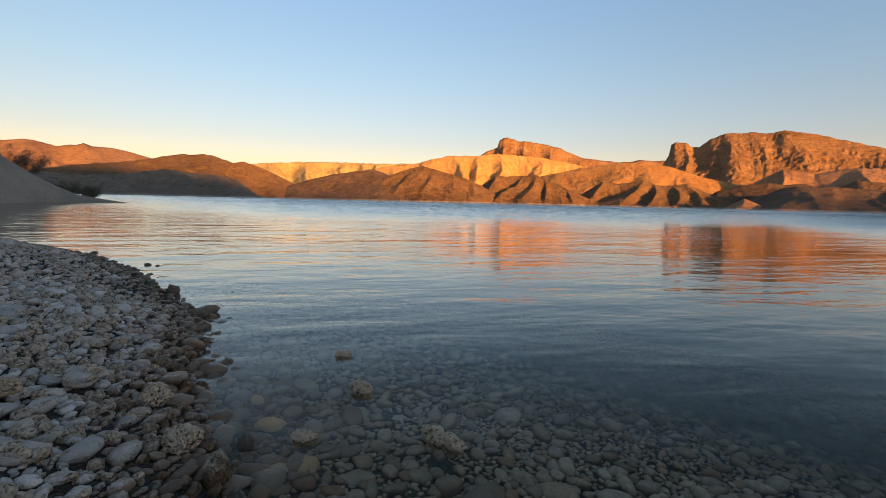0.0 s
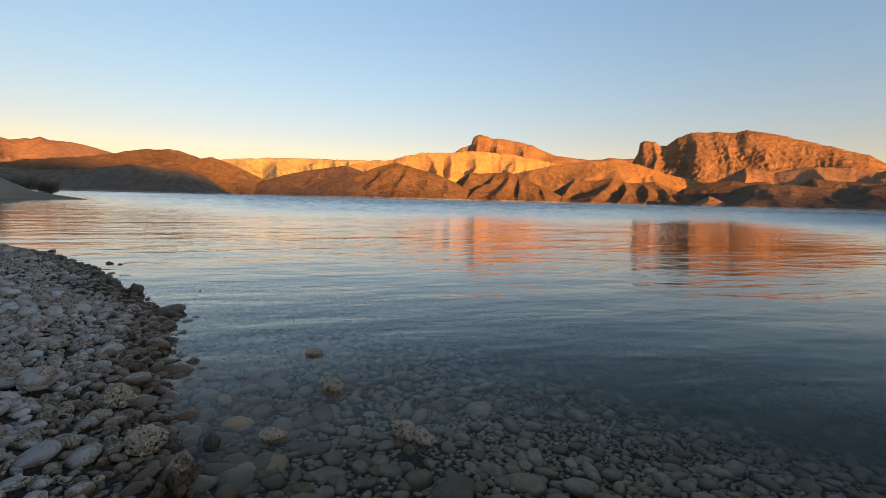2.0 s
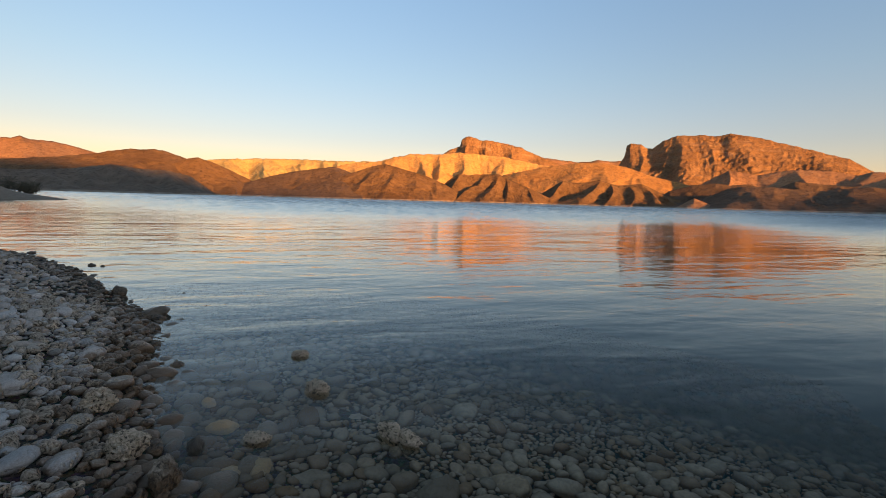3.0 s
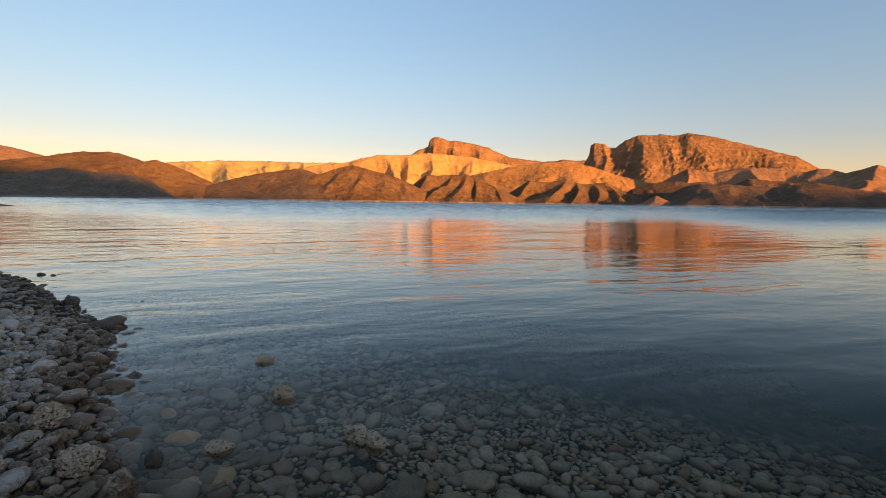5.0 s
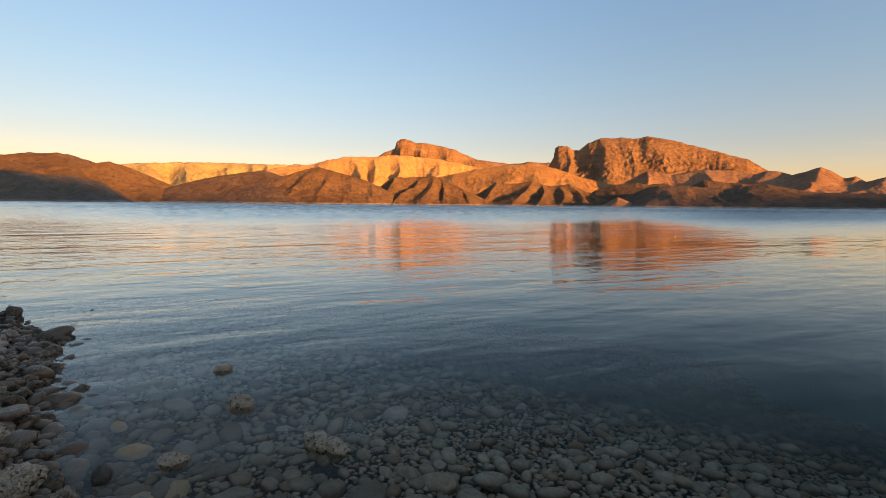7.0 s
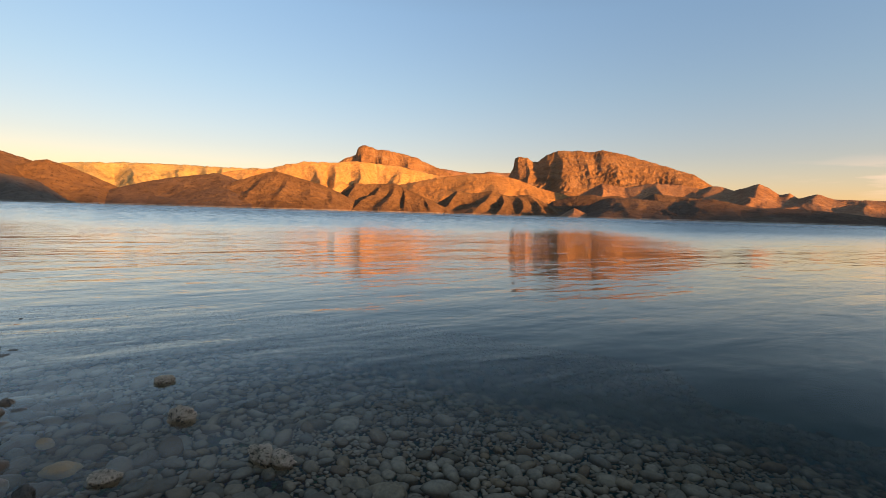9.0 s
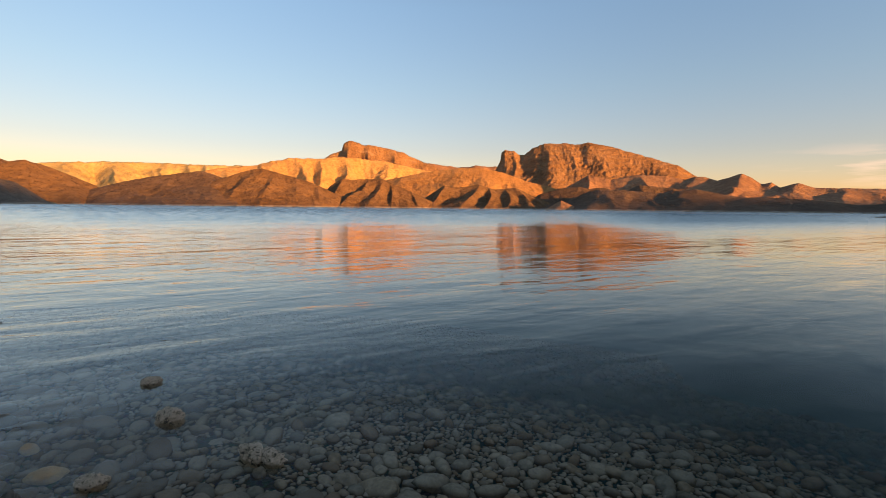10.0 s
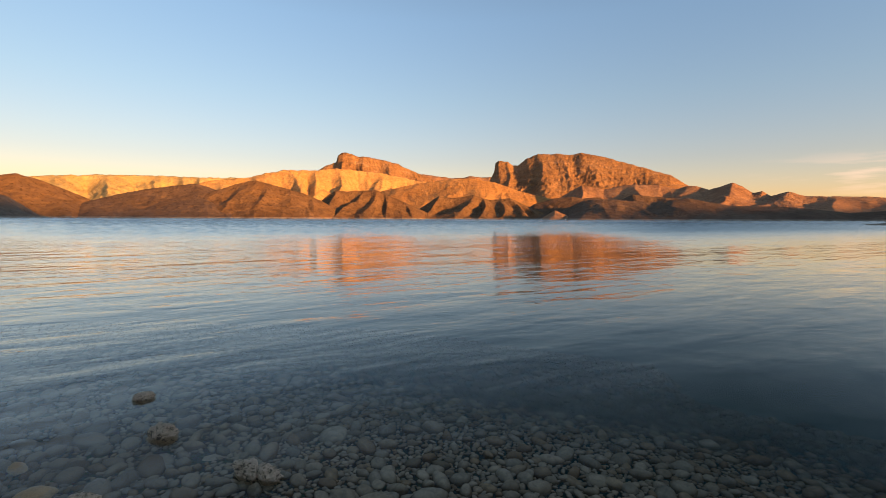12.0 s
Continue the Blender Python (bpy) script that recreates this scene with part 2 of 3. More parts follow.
def water_material():
    n = Nodes("lake_water")
    def train(long, short, turn, detail=2, warp=0.3):
        """Waves with crests `long` metres long, `short` metres apart, their crests turned from the x axis."""
        geo, mp = n.add("ShaderNodeNewGeometry"), n.add("ShaderNodeMapping")
        mp.vector_type = "TEXTURE"
        mp.inputs["Scale"].default_value, mp.inputs["Rotation"].default_value = (long, short, 1), (0, 0, radians(turn))
        n.link(geo.outputs["Position"], mp.inputs["Vector"])
        return n.noise(mp.outputs["Vector"], 1.0, detail, 0.5, warp)

    calm = n.noise(n.position((0.03, 0.14, 1)), 1.0, 3, 0.55)
    gust = n.span(calm, 0.38, 0.62, 0.35, 1.0)
    height = n.math("ADD", n.math("MULTIPLY", train(9, 3.0, 16), 0.030), n.math("MULTIPLY", train(4.2, 1.2, 20), 0.026))
    height = n.math("ADD", height, n.math("MULTIPLY", train(1.5, 0.5, 8, 3, 0.5), 0.016))
    height = n.math("ADD", height, n.math("MULTIPLY", n.math("MULTIPLY", train(0.5, 0.15, 26, 3, 0.5), gust), 0.0058))
    height = n.math("ADD", height, n.math("MULTIPLY", n.math("MULTIPLY", train(0.36, 0.13, -24, 2, 0.5), gust), 0.0026))
    geo, sep = n.add("ShaderNodeNewGeometry"), n.add("ShaderNodeSeparateXYZ")
    n.link(geo.outputs["Position"], sep.inputs[0])
    nor = n.bump(height, 1.0, 1.0)
    # wind-ruffled water further out: many small facets
    far = sep.outputs["Y"]
    cat = n.add("ShaderNodeTexNoise")
    cat.inputs["Scale"].default_value, cat.inputs["Detail"].default_value = 1.0, 3
    n.link(n.position((0.28, 0.95, 1)), cat.inputs["Vector"])
    tilt = n.add("ShaderNodeVectorMath", operation="SUBTRACT")
    n.link(cat.outputs["Color"], tilt.inputs[0])
    tilt.inputs[1].default_value = (0.5, 0.5, 0.5)
    ruffle = n.math("MULTIPLY", n.span(far, 7, 30, 0.0, 0.1), n.span(calm, 0.38, 0.62, 0.55, 1.0))
    parts = n.add("ShaderNodeSeparateXYZ")
    n.link(tilt.outputs[0], parts.inputs[0])
    # wind chop over the open lake, in patches that grow with the fetch
    near_chop = n.math("ABSOLUTE", n.math("SUBTRACT", n.noise(n.position((0.7, 0.17, 1)), 1.0, 3, 0.6), 0.5), 0)
    open_chop = n.math("ABSOLUTE", n.math("SUBTRACT", n.noise(n.position((0.13, 0.007, 1)), 1.0, 5, 0.7), 0.5), 0)
    # at a low angle only the near faces of the wavelets show; one bay lies in the lee, the open end in the wind
    bearing = n.math("DIVIDE", sep.outputs["X"], n.math("MAXIMUM", far, 1.0))
    wind = n.math("ADD", n.span(bearing, -0.95, -0.3, 0.0, 1.0), n.span(bearing, 0.68, 1.05, 0.0, 1.7))
    lee = n.span(bearing, -0.95, -0.3, 0.25, 1.0)
    chop = n.math("ADD", n.math("MULTIPLY", n.math("MULTIPLY", near_chop, lee), n.span(far, 30, 120, 0.0, -1.5)), n.math("MULTIPLY", open_chop, n.span(far, 80, 360, 0.0, -1.5)))
    ruffle = n.math("MULTIPLY", ruffle, n.span(bearing, -0.95, -0.3, 0.4, 1.0))
    chop = n.math("ADD", chop, n.math("MULTIPLY", n.span(far, 13, 46, 0.0, -0.068), wind))
    lay = n.add("ShaderNodeCombineXYZ")
    n.link(n.math("MULTIPLY", ruffle, 0.5), lay.inputs[0])
    chop = n.math("ADD", chop, n.math("MULTIPLY", n.math("ABSOLUTE", parts.outputs["Y"], 0), n.math("MULTIPLY", ruffle, -1.0)))
    scaled = n.add("ShaderNodeVectorMath", operation="MULTIPLY")
    n.link(tilt.outputs[0], scaled.inputs[0])
    n.link(lay.outputs[0], scaled.inputs[1])
    lean = n.add("ShaderNodeCombineXYZ")
    n.link(chop, lean.inputs[1])
    summed = n.add("ShaderNodeVectorMath", operation="ADD")
    n.link(nor, summed.inputs[0])
    n.link(scaled.outputs[0], summed.inputs[1])
    again = n.add("ShaderNodeVectorMath", operation="ADD")
    n.link(summed.outputs[0], again.inputs[0])
    n.link(lean.outputs[0], again.inputs[1])
    unit = n.add("ShaderNodeVectorMath", operation="NORMALIZE")
    n.link(again.outputs[0], unit.inputs[0])
    nor = unit.outputs[0]
    slant = n.add("ShaderNodeLayerWeight")
    slant.inputs["Blend"].default_value = 0.5
    n.link(nor, slant.inputs["Normal"])
    graze = n.math("MULTIPLY", n.math("POWER", slant.outputs["Facing"], 9.0), 0.35)
    middle = n.math("MULTIPLY", n.math("MULTIPLY", n.math("POWER", slant.outputs["Facing"], 8.0), n.math("SUBTRACT", 1.0, slant.outputs["Facing"])), 3.2)
    mirror = n.math("ADD", n.math("ADD", n.math("ADD", n.math("POWER", slant.outputs["Facing"], 5.9), graze), middle), 0.004)
    # across the sun the sky's light is polarized upright, and the water mirrors little of it
    upright = n.math("MULTIPLY", n.span(bearing, 0.1, 1.4, 0.0, 0.56), n.span(slant.outputs["Facing"], 0.92, 0.68))
    mirror = n.math("MULTIPLY", mirror, n.math("SUBTRACT", 1.0, upright))
    gloss = n.add("ShaderNodeBsdfGlossy")
    gloss.inputs["Roughness"].default_value = 0.0
    n.link(nor, gloss.inputs["Normal"])
    clear = n.add("ShaderNodeBsdfTransparent")
    clear.inputs["Color"].default_value = (0.96, 0.97, 0.93, 1)
    m = n.add("ShaderNodeMixShader")
    n.link(mirror, m.inputs[0])
    n.link(clear.outputs[0], m.inputs[1])
    n.link(gloss.outputs[0], m.inputs[2])
    n.link(m.outputs[0], n.out.inputs["Surface"])
    return n.mat


def plain(name, dark, pale, scale, rough=0.9):
    n = Nodes(name)
    return n.surface(n.ramp(n.noise(n.position(), scale, 4), [(0.3, dark), (0.7, pale)]), rough)


MAT_SAND, MAT_GROUND, MAT_WATER = sand_material(), ground_material(), water_material()
MAT_UMBER = plain("brown_wet_rock", (0.035, 0.025, 0.017), (0.22, 0.16, 0.11), 60, 0.55)
MAT_DARK = plain("black_wet_rock", (0.03, 0.024, 0.018), (0.10, 0.08, 0.06), 30, 0.4)
MAT_OCHRE = stone_material("ochre_stone", False, True)
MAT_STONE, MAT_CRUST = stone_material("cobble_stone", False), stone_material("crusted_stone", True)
MAT_LUMP = stone_material("crusted_cobble", True, False, True)
MAT_TWIG = plain("dry_twig", (0.08, 0.06, 0.045), (0.15, 0.115, 0.08), 4)
MAT_LEAF = plain("dusty_leaf", (0.08, 0.07, 0.045), (0.17, 0.14, 0.095), 3)


# ---------- geometry helpers ----------
def mesh_of(name, verts, faces, material, smooth=True):
    me = bpy.data.meshes.new(name)
    verts, faces = np.asarray(verts, dtype=np.float32), np.asarray(faces, dtype=np.int32)
    k = faces.shape[1]
    me.vertices.add(len(verts))
    me.vertices.foreach_set("co", verts.ravel())
    me.loops.add(faces.size)
    me.loops.foreach_set("vertex_index", faces.ravel())
    me.polygons.add(len(faces))
    me.polygons.foreach_set("loop_start", np.arange(0, faces.size, k, dtype=np.int32))
    me.polygons.foreach_set("use_smooth", np.full(len(faces), smooth))
    me.update(calc_edges=True)
    me.validate()
    me.materials.append(material)
    return me


def grid_faces(rows, cols):
    i = np.arange(rows - 1)[:, None] * cols + np.arange(cols - 1)[None, :]
    i = i.ravel()
    return np.stack([i, i + 1, i + cols + 1, i + cols], 1)


def part(name, me, parent, label=""):
    ob = new(name, me)
    ob.parent = parent
    return tagged(ob, label)


# ---------- the shore: one sheet of ground, and the water ----------
SHORE_Y = [-5000, -60, -1.5, 0.0, 1.9, 3.3, 5.0, 7.8, 9.4, 11.1, 12.2, 18, 30, 54, 88, 110, 200, 5000]
SHORE_X = [1500, 40, 1.25, 0.0, -0.83, -1.65, -2.5, -5.0, -6.8, -9.4, -11.8, -28, -50, -57, -66, -200, -1500, -5000]


def off_shore(x, y):
    """Metres from the water line, positive in the lake."""
    xs = np.interp(y, SHORE_Y, SHORE_X)
    lean = (np.interp(y + 0.6, SHORE_Y, SHORE_X) - np.interp(y - 0.6, SHORE_Y, SHORE_X)) / 1.2
    return (x - xs) / np.sqrt(1 + lean * lean)


def ground_height(x, y):
    s = off_shore(x, y)
    d = np.maximum(-s, 0)
    land = -0.05 + 0.32 * d / (1 + 0.32 * d) + 0.02 * np.maximum(d - 20, 0)
    w = np.maximum(s, 0)
    bed = -(0.05 + 0.075 * w + 0.014 * w * w)
    bed = -6 * (1 - np.exp(bed / 6))
    return np.where(s > 0, bed, np.minimum(land, 40))


def sheet_axis(count, near, far):
    k = np.linspace(-1, 1, count)
    a = math.asinh(far / near)
    return near * np.sinh(k * a)


gx, gy = sheet_axis(260, 1.2, 4900), sheet_axis(260, 1.2, 4900) + 3.0
GX, GY = np.meshgrid(gx, gy)
GZ = ground_height(GX, GY)
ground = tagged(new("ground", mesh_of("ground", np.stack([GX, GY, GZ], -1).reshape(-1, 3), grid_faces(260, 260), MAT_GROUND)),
                "grey stony shore and gravelly lake bed, coloured darker with depth", "ground", kind="structure")

wx = np.array([-4800.0, -800, -100, 0, 100, 800, 4800])
WX, WY = np.meshgrid(wx, wx)
water = tagged(new("water", mesh_of("water", np.stack([WX, WY, WX * 0], -1).reshape(-1, 3), grid_faces(7, 7), MAT_WATER)),
               "clear rippled lake water mirroring sky and lit hills", "lake", kind="structure")


# ---------- hills and mountains ----------
def rugged(x, y, z, seed, octaves=5):
    return noise.ridged_multi_fractal(Vector((x + seed * 17.3, y - seed * 9.1, z)), 0.9, 2.1, octaves, 1.0, 2.0)


def valley(u, v, seed):
    """0 on the crest of a spur, rising to 1 along the bed of a gully."""
    return min(1.0, abs(noise.noise(Vector((u, v, seed * 2.3)))) * 2.2)


def chance_ribs(a0, a1, step, seed):
    """Spurs at uneven distances, each with a steep and a gentle flank."""
    r = random.Random(seed)
    out, a = [], a0
    while a < a1:
        w = step * r.uniform(0.6, 1.5)
        out.append((a, a + step * r.uniform(-0.5, 1.3), w * 0.75, w * 1.1))
        a += w * 1.25
    return out


def between(a, t, ribs):
    """0 on the crest of the nearest rib, 1 in the bed between two of them."""
    best = 0.0
    for top, low, steep, gentle in ribs:
        d = a - top * t - low * (1 - t)
        best = max(best, 1 - abs(d) / (steep if d > 0 else gentle))
    return 1 - best * best * (1.6 - 0.6 * best)


def smooth_step(u):
    u = min(1.0, max(0.0, (u - 0.5) * 3.2 + 0.5))
    return u * u * (3 - 2 * u)


def top_noise(a, seed):
    """Small knobs and notches along a crest."""
    return sum(noise.noise(Vector((a * f, seed * 1.7, f))) / k for f, k in ((0.9, 1.0), (2.3, 1.5), (5.5, 3.0)))


def hill(name, label, material, dist, crest, depth=0.3, steep=1.0, gully=0.2, spur=90.0, rough=0.012, columns=260,
         rows=70, seed=1, category="hill", group="desert hills across the lake", swing=0.0, lean=0.4, foot=2.5, drift=0.0, ribs=None, ledges=0.0, fade=0.0):
    """A ridge seen from the shore: crest holds (degrees to the left of straight ahead, rise per metre of distance). The front
    slope runs down from the crest over the share `depth` of the distance; gullies part it into spurs `spur` metres apart.
    ribs: the main spurs, each (bearing at the crest, bearing at the foot, width of its steep flank, width of its gentle flank)
    in degrees. ledges: how strongly rock bands step the slope; fade: how far the spurs flatten out towards the foot."""
    crest = sorted(crest)
    az = np.linspace(crest[0][0], crest[-1][0], columns)
    rise = np.interp(az, [c[0] for c in crest], [c[1] for c in crest])
    H = rise * dist + 1.3
    step = abs(az[1] - az[0])
    crag = np.array([top_noise(a, seed) for a in az]) * H * min(0.02, rough * 1.0)
    span = max(2, int(foot / step))
    kernel = np.hanning(2 * span + 1)
    Hs = np.convolve(np.pad(H, span, mode="edge"), kernel / kernel.sum(), mode="valid")
    top = max(H.max(), 1.0)
    reach = np.clip(H / top * 1.6, 0.25, 1.0)
    back = rows // 4
    v = np.concatenate([np.linspace(0, 1, rows - back), 1 + np.linspace(0, 1, back + 1)[1:]])
    verts = np.zeros((rows, columns, 3))
    ribs = ribs or chance_ribs(crest[0][0], crest[-1][0], math.degrees(spur / dist), seed)
    for j in range(columns):
        a = radians(az[j])
        close = [k for k in ribs if min(k[0], k[1]) - k[3] - 1.5 < az[j] < max(k[0], k[1]) + k[2] + 1.5]
        wob = noise.noise(Vector((az[j] * 0.35, seed * 3.7, 0)))
        D = dist * (1 + swing * noise.noise(Vector((az[j] * 0.2, seed, 5.0))))
        run = dist * depth * reach[j] * (1 + 0.25 * wob)
        for i in range(rows):
            t = v[i]
            if t <= 1:
                r = D - run * (1 - t)
                p = t ** steep
                env = math.sin(math.pi * min(1, t * 1.02)) ** 0.8 if 0 < t < 1 else 0
            else:
                r = D + dist * 0.22 * (t - 1)
                p = 1 - (t - 1) ** 1.1
                env = 0
            x, y = -math.sin(a) * r, math.cos(a) * r
            side, down = a * dist / spur, (D - r) / spur
            bend = 0.55 * noise.noise(Vector((side * 0.7, down * 0.5, seed))) + 0.3 * down * lean
            carve = 0.66 * between(az[j] + bend * 0.5 * math.degrees(spur / dist), min(t, 1.0), close) + 0.2 * valley(side * 1.1 + bend * 1.5, down * 0.7, seed + 3)
            carve = min(1.0, carve + 0.11 * valley(side * 3.1 + bend * 2.5, down * 1.3, seed + 6))
            f = rugged(x / spur * 5.0, y / spur * 5.0, 0, seed + 5, 4) - 1.0
            at = min(columns - 1.0, max(0.0, j + drift / step * max(0.0, 1 - t)))
            k, rest = int(at), at - int(at)
            low = Hs[k] * (1 - rest) + Hs[min(k + 1, columns - 1)] * rest
            mid = H[k] * (1 - rest) + H[min(k + 1, columns - 1)] * rest
            keep = min(t, 1.0) ** 2.2
            z = (mid * keep + low * (1 - keep) + crag[k] * min(t, 1.0) ** 14) * p * (D / dist) * (1 - min(1, (1 - t) * 3.0) * (1 - fade * (1 - t)) * gully * carve * (t < 1)) + top * rough * f * (0.3 + env)
            if ledges and t < 0.97:
                band = z / (top * 0.105) + 1.3 * noise.noise(Vector((side * 0.35, down * 0.3, seed + 9)))
                z += ledges * top * 0.035 * (smooth_step(band % 1.0) - band % 1.0) * (0.5 + noise.noise(Vector((side * 0.3, down * 0.5, seed + 4))))
            if t <= 1:
                z -= 3.0 * (1 - t) ** 2
            else:
                z -= (t - 1) * 12
            verts[i, j] = (x, y, z)
    ob = new(name, mesh_of(name, verts.reshape(-1, 3), grid_faces(rows, columns), material))
    return tagged(ob, label, category, group)


hill("far_range", "low pale yellow desert badlands in full evening sun", MAT_PALE, 3000,
     [(24.5, 0.05), (23.4, 0.0622), (21, 0.0677), (19.1, 0.0704), (16, 0.0742), (12.8, 0.0755), (8.8, 0.0758), (4.3, 0.0772), (1.9, 0.0677), (0, 0.05)],
     0.3, 0.85, 0.7, 120, 0.03, 300, 70, 3, "mountain range")
hill("far_range", "thin hazy pink mountain line far behind", MAT_ROSE, 3800,
     [(-12, 0.07), (-14.4, 0.0838), (-16.9, 0.0941), (-19.2, 0.0882), (-20.6, 0.0859), (-23, 0.0899), (-25, 0.0872), (-28, 0.08)],
     0.15, 1.0, 0.2, 200, 0.02, 120, 30, 4, "mountain range")
hill("mountain", "sunlit orange-brown range with a small pointed cone", MAT_ROSE, 1900,
     [(52, 0.06), (48, 0.072), (43.5, 0.0781), (42, 0.0827), (41.2, 0.0823), (39.6, 0.0751), (38.7, 0.0793), (38.2, 0.0783), (37.6, 0.0835), (36.9, 0.0792), (35.3, 0.079),
      (34.6, 0.0761), (33, 0.0695), (31.5, 0.0622), (29, 0.045)], 0.3, 0.9, 0.4, 150, 0.014, 220, 60, 6, "mountain")
hill("mountain", "golden rocky slopes with blocky outcrops in sun", MAT_TAN, 1900,
     [(12, 0.045), (10.1, 0.0574), (7.4, 0.0696), (3.3, 0.0801), (1.6, 0.088), (-0.6, 0.0973), (-3.6, 0.0971), (-6.3, 0.1038), (-11.7, 0.0952), (-15, 0.0838), (-18.2, 0.0725), (-21, 0.05)],
     0.2, 0.85, 0.5, 120, 0.018, 320, 90, 7, "mountain")
hill("rocky_peak", "reddish-brown craggy peak with a steep shaded shoulder", MAT_CLIFF, 2150,
     [(-2.5, 0.07), (-3.6, 0.0877), (-4.1, 0.0961), (-4.9, 0.107), (-6.3, 0.1155), (-6.5, 0.1296), (-7.1, 0.1379), (-7.7, 0.1356), (-9, 0.1276), (-10.4, 0.1288), (-12, 0.1218),
      (-13.6, 0.116), (-14.3, 0.1091), (-16.6, 0.093), (-18.2, 0.0815), (-20, 0.065)], 0.16, 0.8, 0.36, 80, 0.014, 260, 70, 8, "mountain", ledges=0.4, fade=0.4,
     ribs=[(-6.9, -6.4, 1.3, 2.2), (-9.6, -9.0, 1.2, 2.0), (-12.6, -13.4, 1.5, 3.0), (-15.5, -16.5, 1.4, 3.0), (-4.6, -4.0, 0.8, 1.0)])
hill("mountain", "massive dark red-brown mesa with a cliff-sided butte", MAT_CLIFF, 2200,
     [(-24.3, 0.06), (-24.9, 0.0808), (-25.45, 0.0989), (-25.6, 0.1191), (-26, 0.1225), (-27.1, 0.1203), (-27.8, 0.1116), (-28.3, 0.1123), (-29.5, 0.128), (-30.6, 0.1362), (-32.1, 0.1347),
      (-33.7, 0.1341), (-34.8, 0.1319), (-35.6, 0.1367), (-37.8, 0.1284), (-40.3, 0.1136), (-42.1, 0.1033), (-43.3, 0.0961), (-45.2, 0.0852), (-46.9, 0.0661), (-48.3, 0.0487), (-50, 0.03)],
     0.2, 0.85, 0.21, 130, 0.013, 460, 130, 9, "mountain", ledges=0.6, fade=0.75,
     ribs=[(-26.3, -25.4, 1.2, 2.6), (-30.4, -30.0, 1.9, 5.5), (-33.3, -34.5, 3.0, 2.0), (-35.9, -38.2, 2.0, 9.5), (-43.5, -47.5, 9, 5), (-29.2, -28.4, 1.4, 1.6), (-27.4, -27.0, 0.8, 0.8)])
hill("hill", "bright orange stony slope below the mesa", MAT_ORANGE, 1550,
     [(-10, 0.04), (-11.8, 0.0579), (-16.2, 0.0747), (-20.8, 0.0858), (-23, 0.0855), (-25.7, 0.0763), (-28.6, 0.0579), (-32.3, 0.0423), (-34.3, 0.0255), (-36, 0.015)],
     0.2, 0.8, 0.22, 110, 0.014, 280, 80, 10, ribs=[(-14, -9, 5, 5), (-21, -20, 4, 6), (-26.5, -29, 4, 5)])
hill("hill", "orange-brown foothill with dark gullies", MAT_ROSE, 1500,
     [(-30.5, 0.02), (-32.4, 0.0352), (-33.9, 0.0503), (-35.8, 0.0695), (-38.3, 0.0601), (-40.2, 0.0667), (-41.7, 0.0696), (-44, 0.066), (-47, 0.055), (-50, 0.03)],
     0.21, 0.85, 0.6, 110, 0.014, 240, 70, 11, ribs=[(-35.8, -35.0, 1.6, 3.6), (-41.3, -42.3, 1.8, 4), (-46, -47, 2, 4)])
hill("mountain", "row of small brown peaks trailing to the lake's end", MAT_ROSE, 1500,
     [(-44, 0.045), (-45.5, 0.0549), (-46.9, 0.064), (-47.7, 0.0637), (-49, 0.0558), (-49.9, 0.0606), (-51.1, 0.0682), (-52, 0.0596), (-52.9, 0.0481), (-53.7, 0.0507), (-54.4, 0.0416),
      (-55.8, 0.0498), (-57.1, 0.0406), (-58.4, 0.0401), (-60.2, 0.0384), (-61.7, 0.0378), (-64, 0.033), (-72, 0.03)], 0.28, 0.85, 0.45, 120, 0.014, 280, 60, 12, "mountain", drift=-1.2)
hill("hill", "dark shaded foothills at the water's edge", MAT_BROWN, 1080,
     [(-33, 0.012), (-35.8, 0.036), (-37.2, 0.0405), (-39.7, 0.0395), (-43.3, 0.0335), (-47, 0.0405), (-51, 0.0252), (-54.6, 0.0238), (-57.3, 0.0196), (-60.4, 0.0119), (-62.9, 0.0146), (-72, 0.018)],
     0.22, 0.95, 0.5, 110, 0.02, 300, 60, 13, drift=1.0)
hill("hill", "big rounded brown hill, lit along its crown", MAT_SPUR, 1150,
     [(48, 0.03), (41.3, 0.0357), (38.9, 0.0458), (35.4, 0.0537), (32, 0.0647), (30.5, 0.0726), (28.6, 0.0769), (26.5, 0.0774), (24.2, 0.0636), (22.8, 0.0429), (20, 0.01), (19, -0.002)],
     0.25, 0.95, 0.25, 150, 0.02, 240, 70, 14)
hill("hill", "orange rocky knob beside the rounded hill", MAT_SPUR, 1080,
     [(27.5, 0.03), (25.9, 0.0512), (24.5, 0.0633), (23.3, 0.0688), (21.9, 0.0613), (19.8, 0.0451), (18.2, 0.0314), (16.7, 0.0151), (15, -0.002)],
     0.15, 1.0, 0.3, 80, 0.015, 140, 60, 15)
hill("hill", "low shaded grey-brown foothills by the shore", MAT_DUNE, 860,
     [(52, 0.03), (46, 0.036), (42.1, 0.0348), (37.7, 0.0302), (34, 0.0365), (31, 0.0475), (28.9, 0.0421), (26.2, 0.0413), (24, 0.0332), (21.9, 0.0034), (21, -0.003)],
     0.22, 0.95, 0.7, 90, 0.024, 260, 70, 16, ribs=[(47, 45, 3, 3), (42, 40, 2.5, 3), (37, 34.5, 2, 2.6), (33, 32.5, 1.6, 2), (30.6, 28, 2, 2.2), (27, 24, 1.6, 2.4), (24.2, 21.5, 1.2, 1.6)])
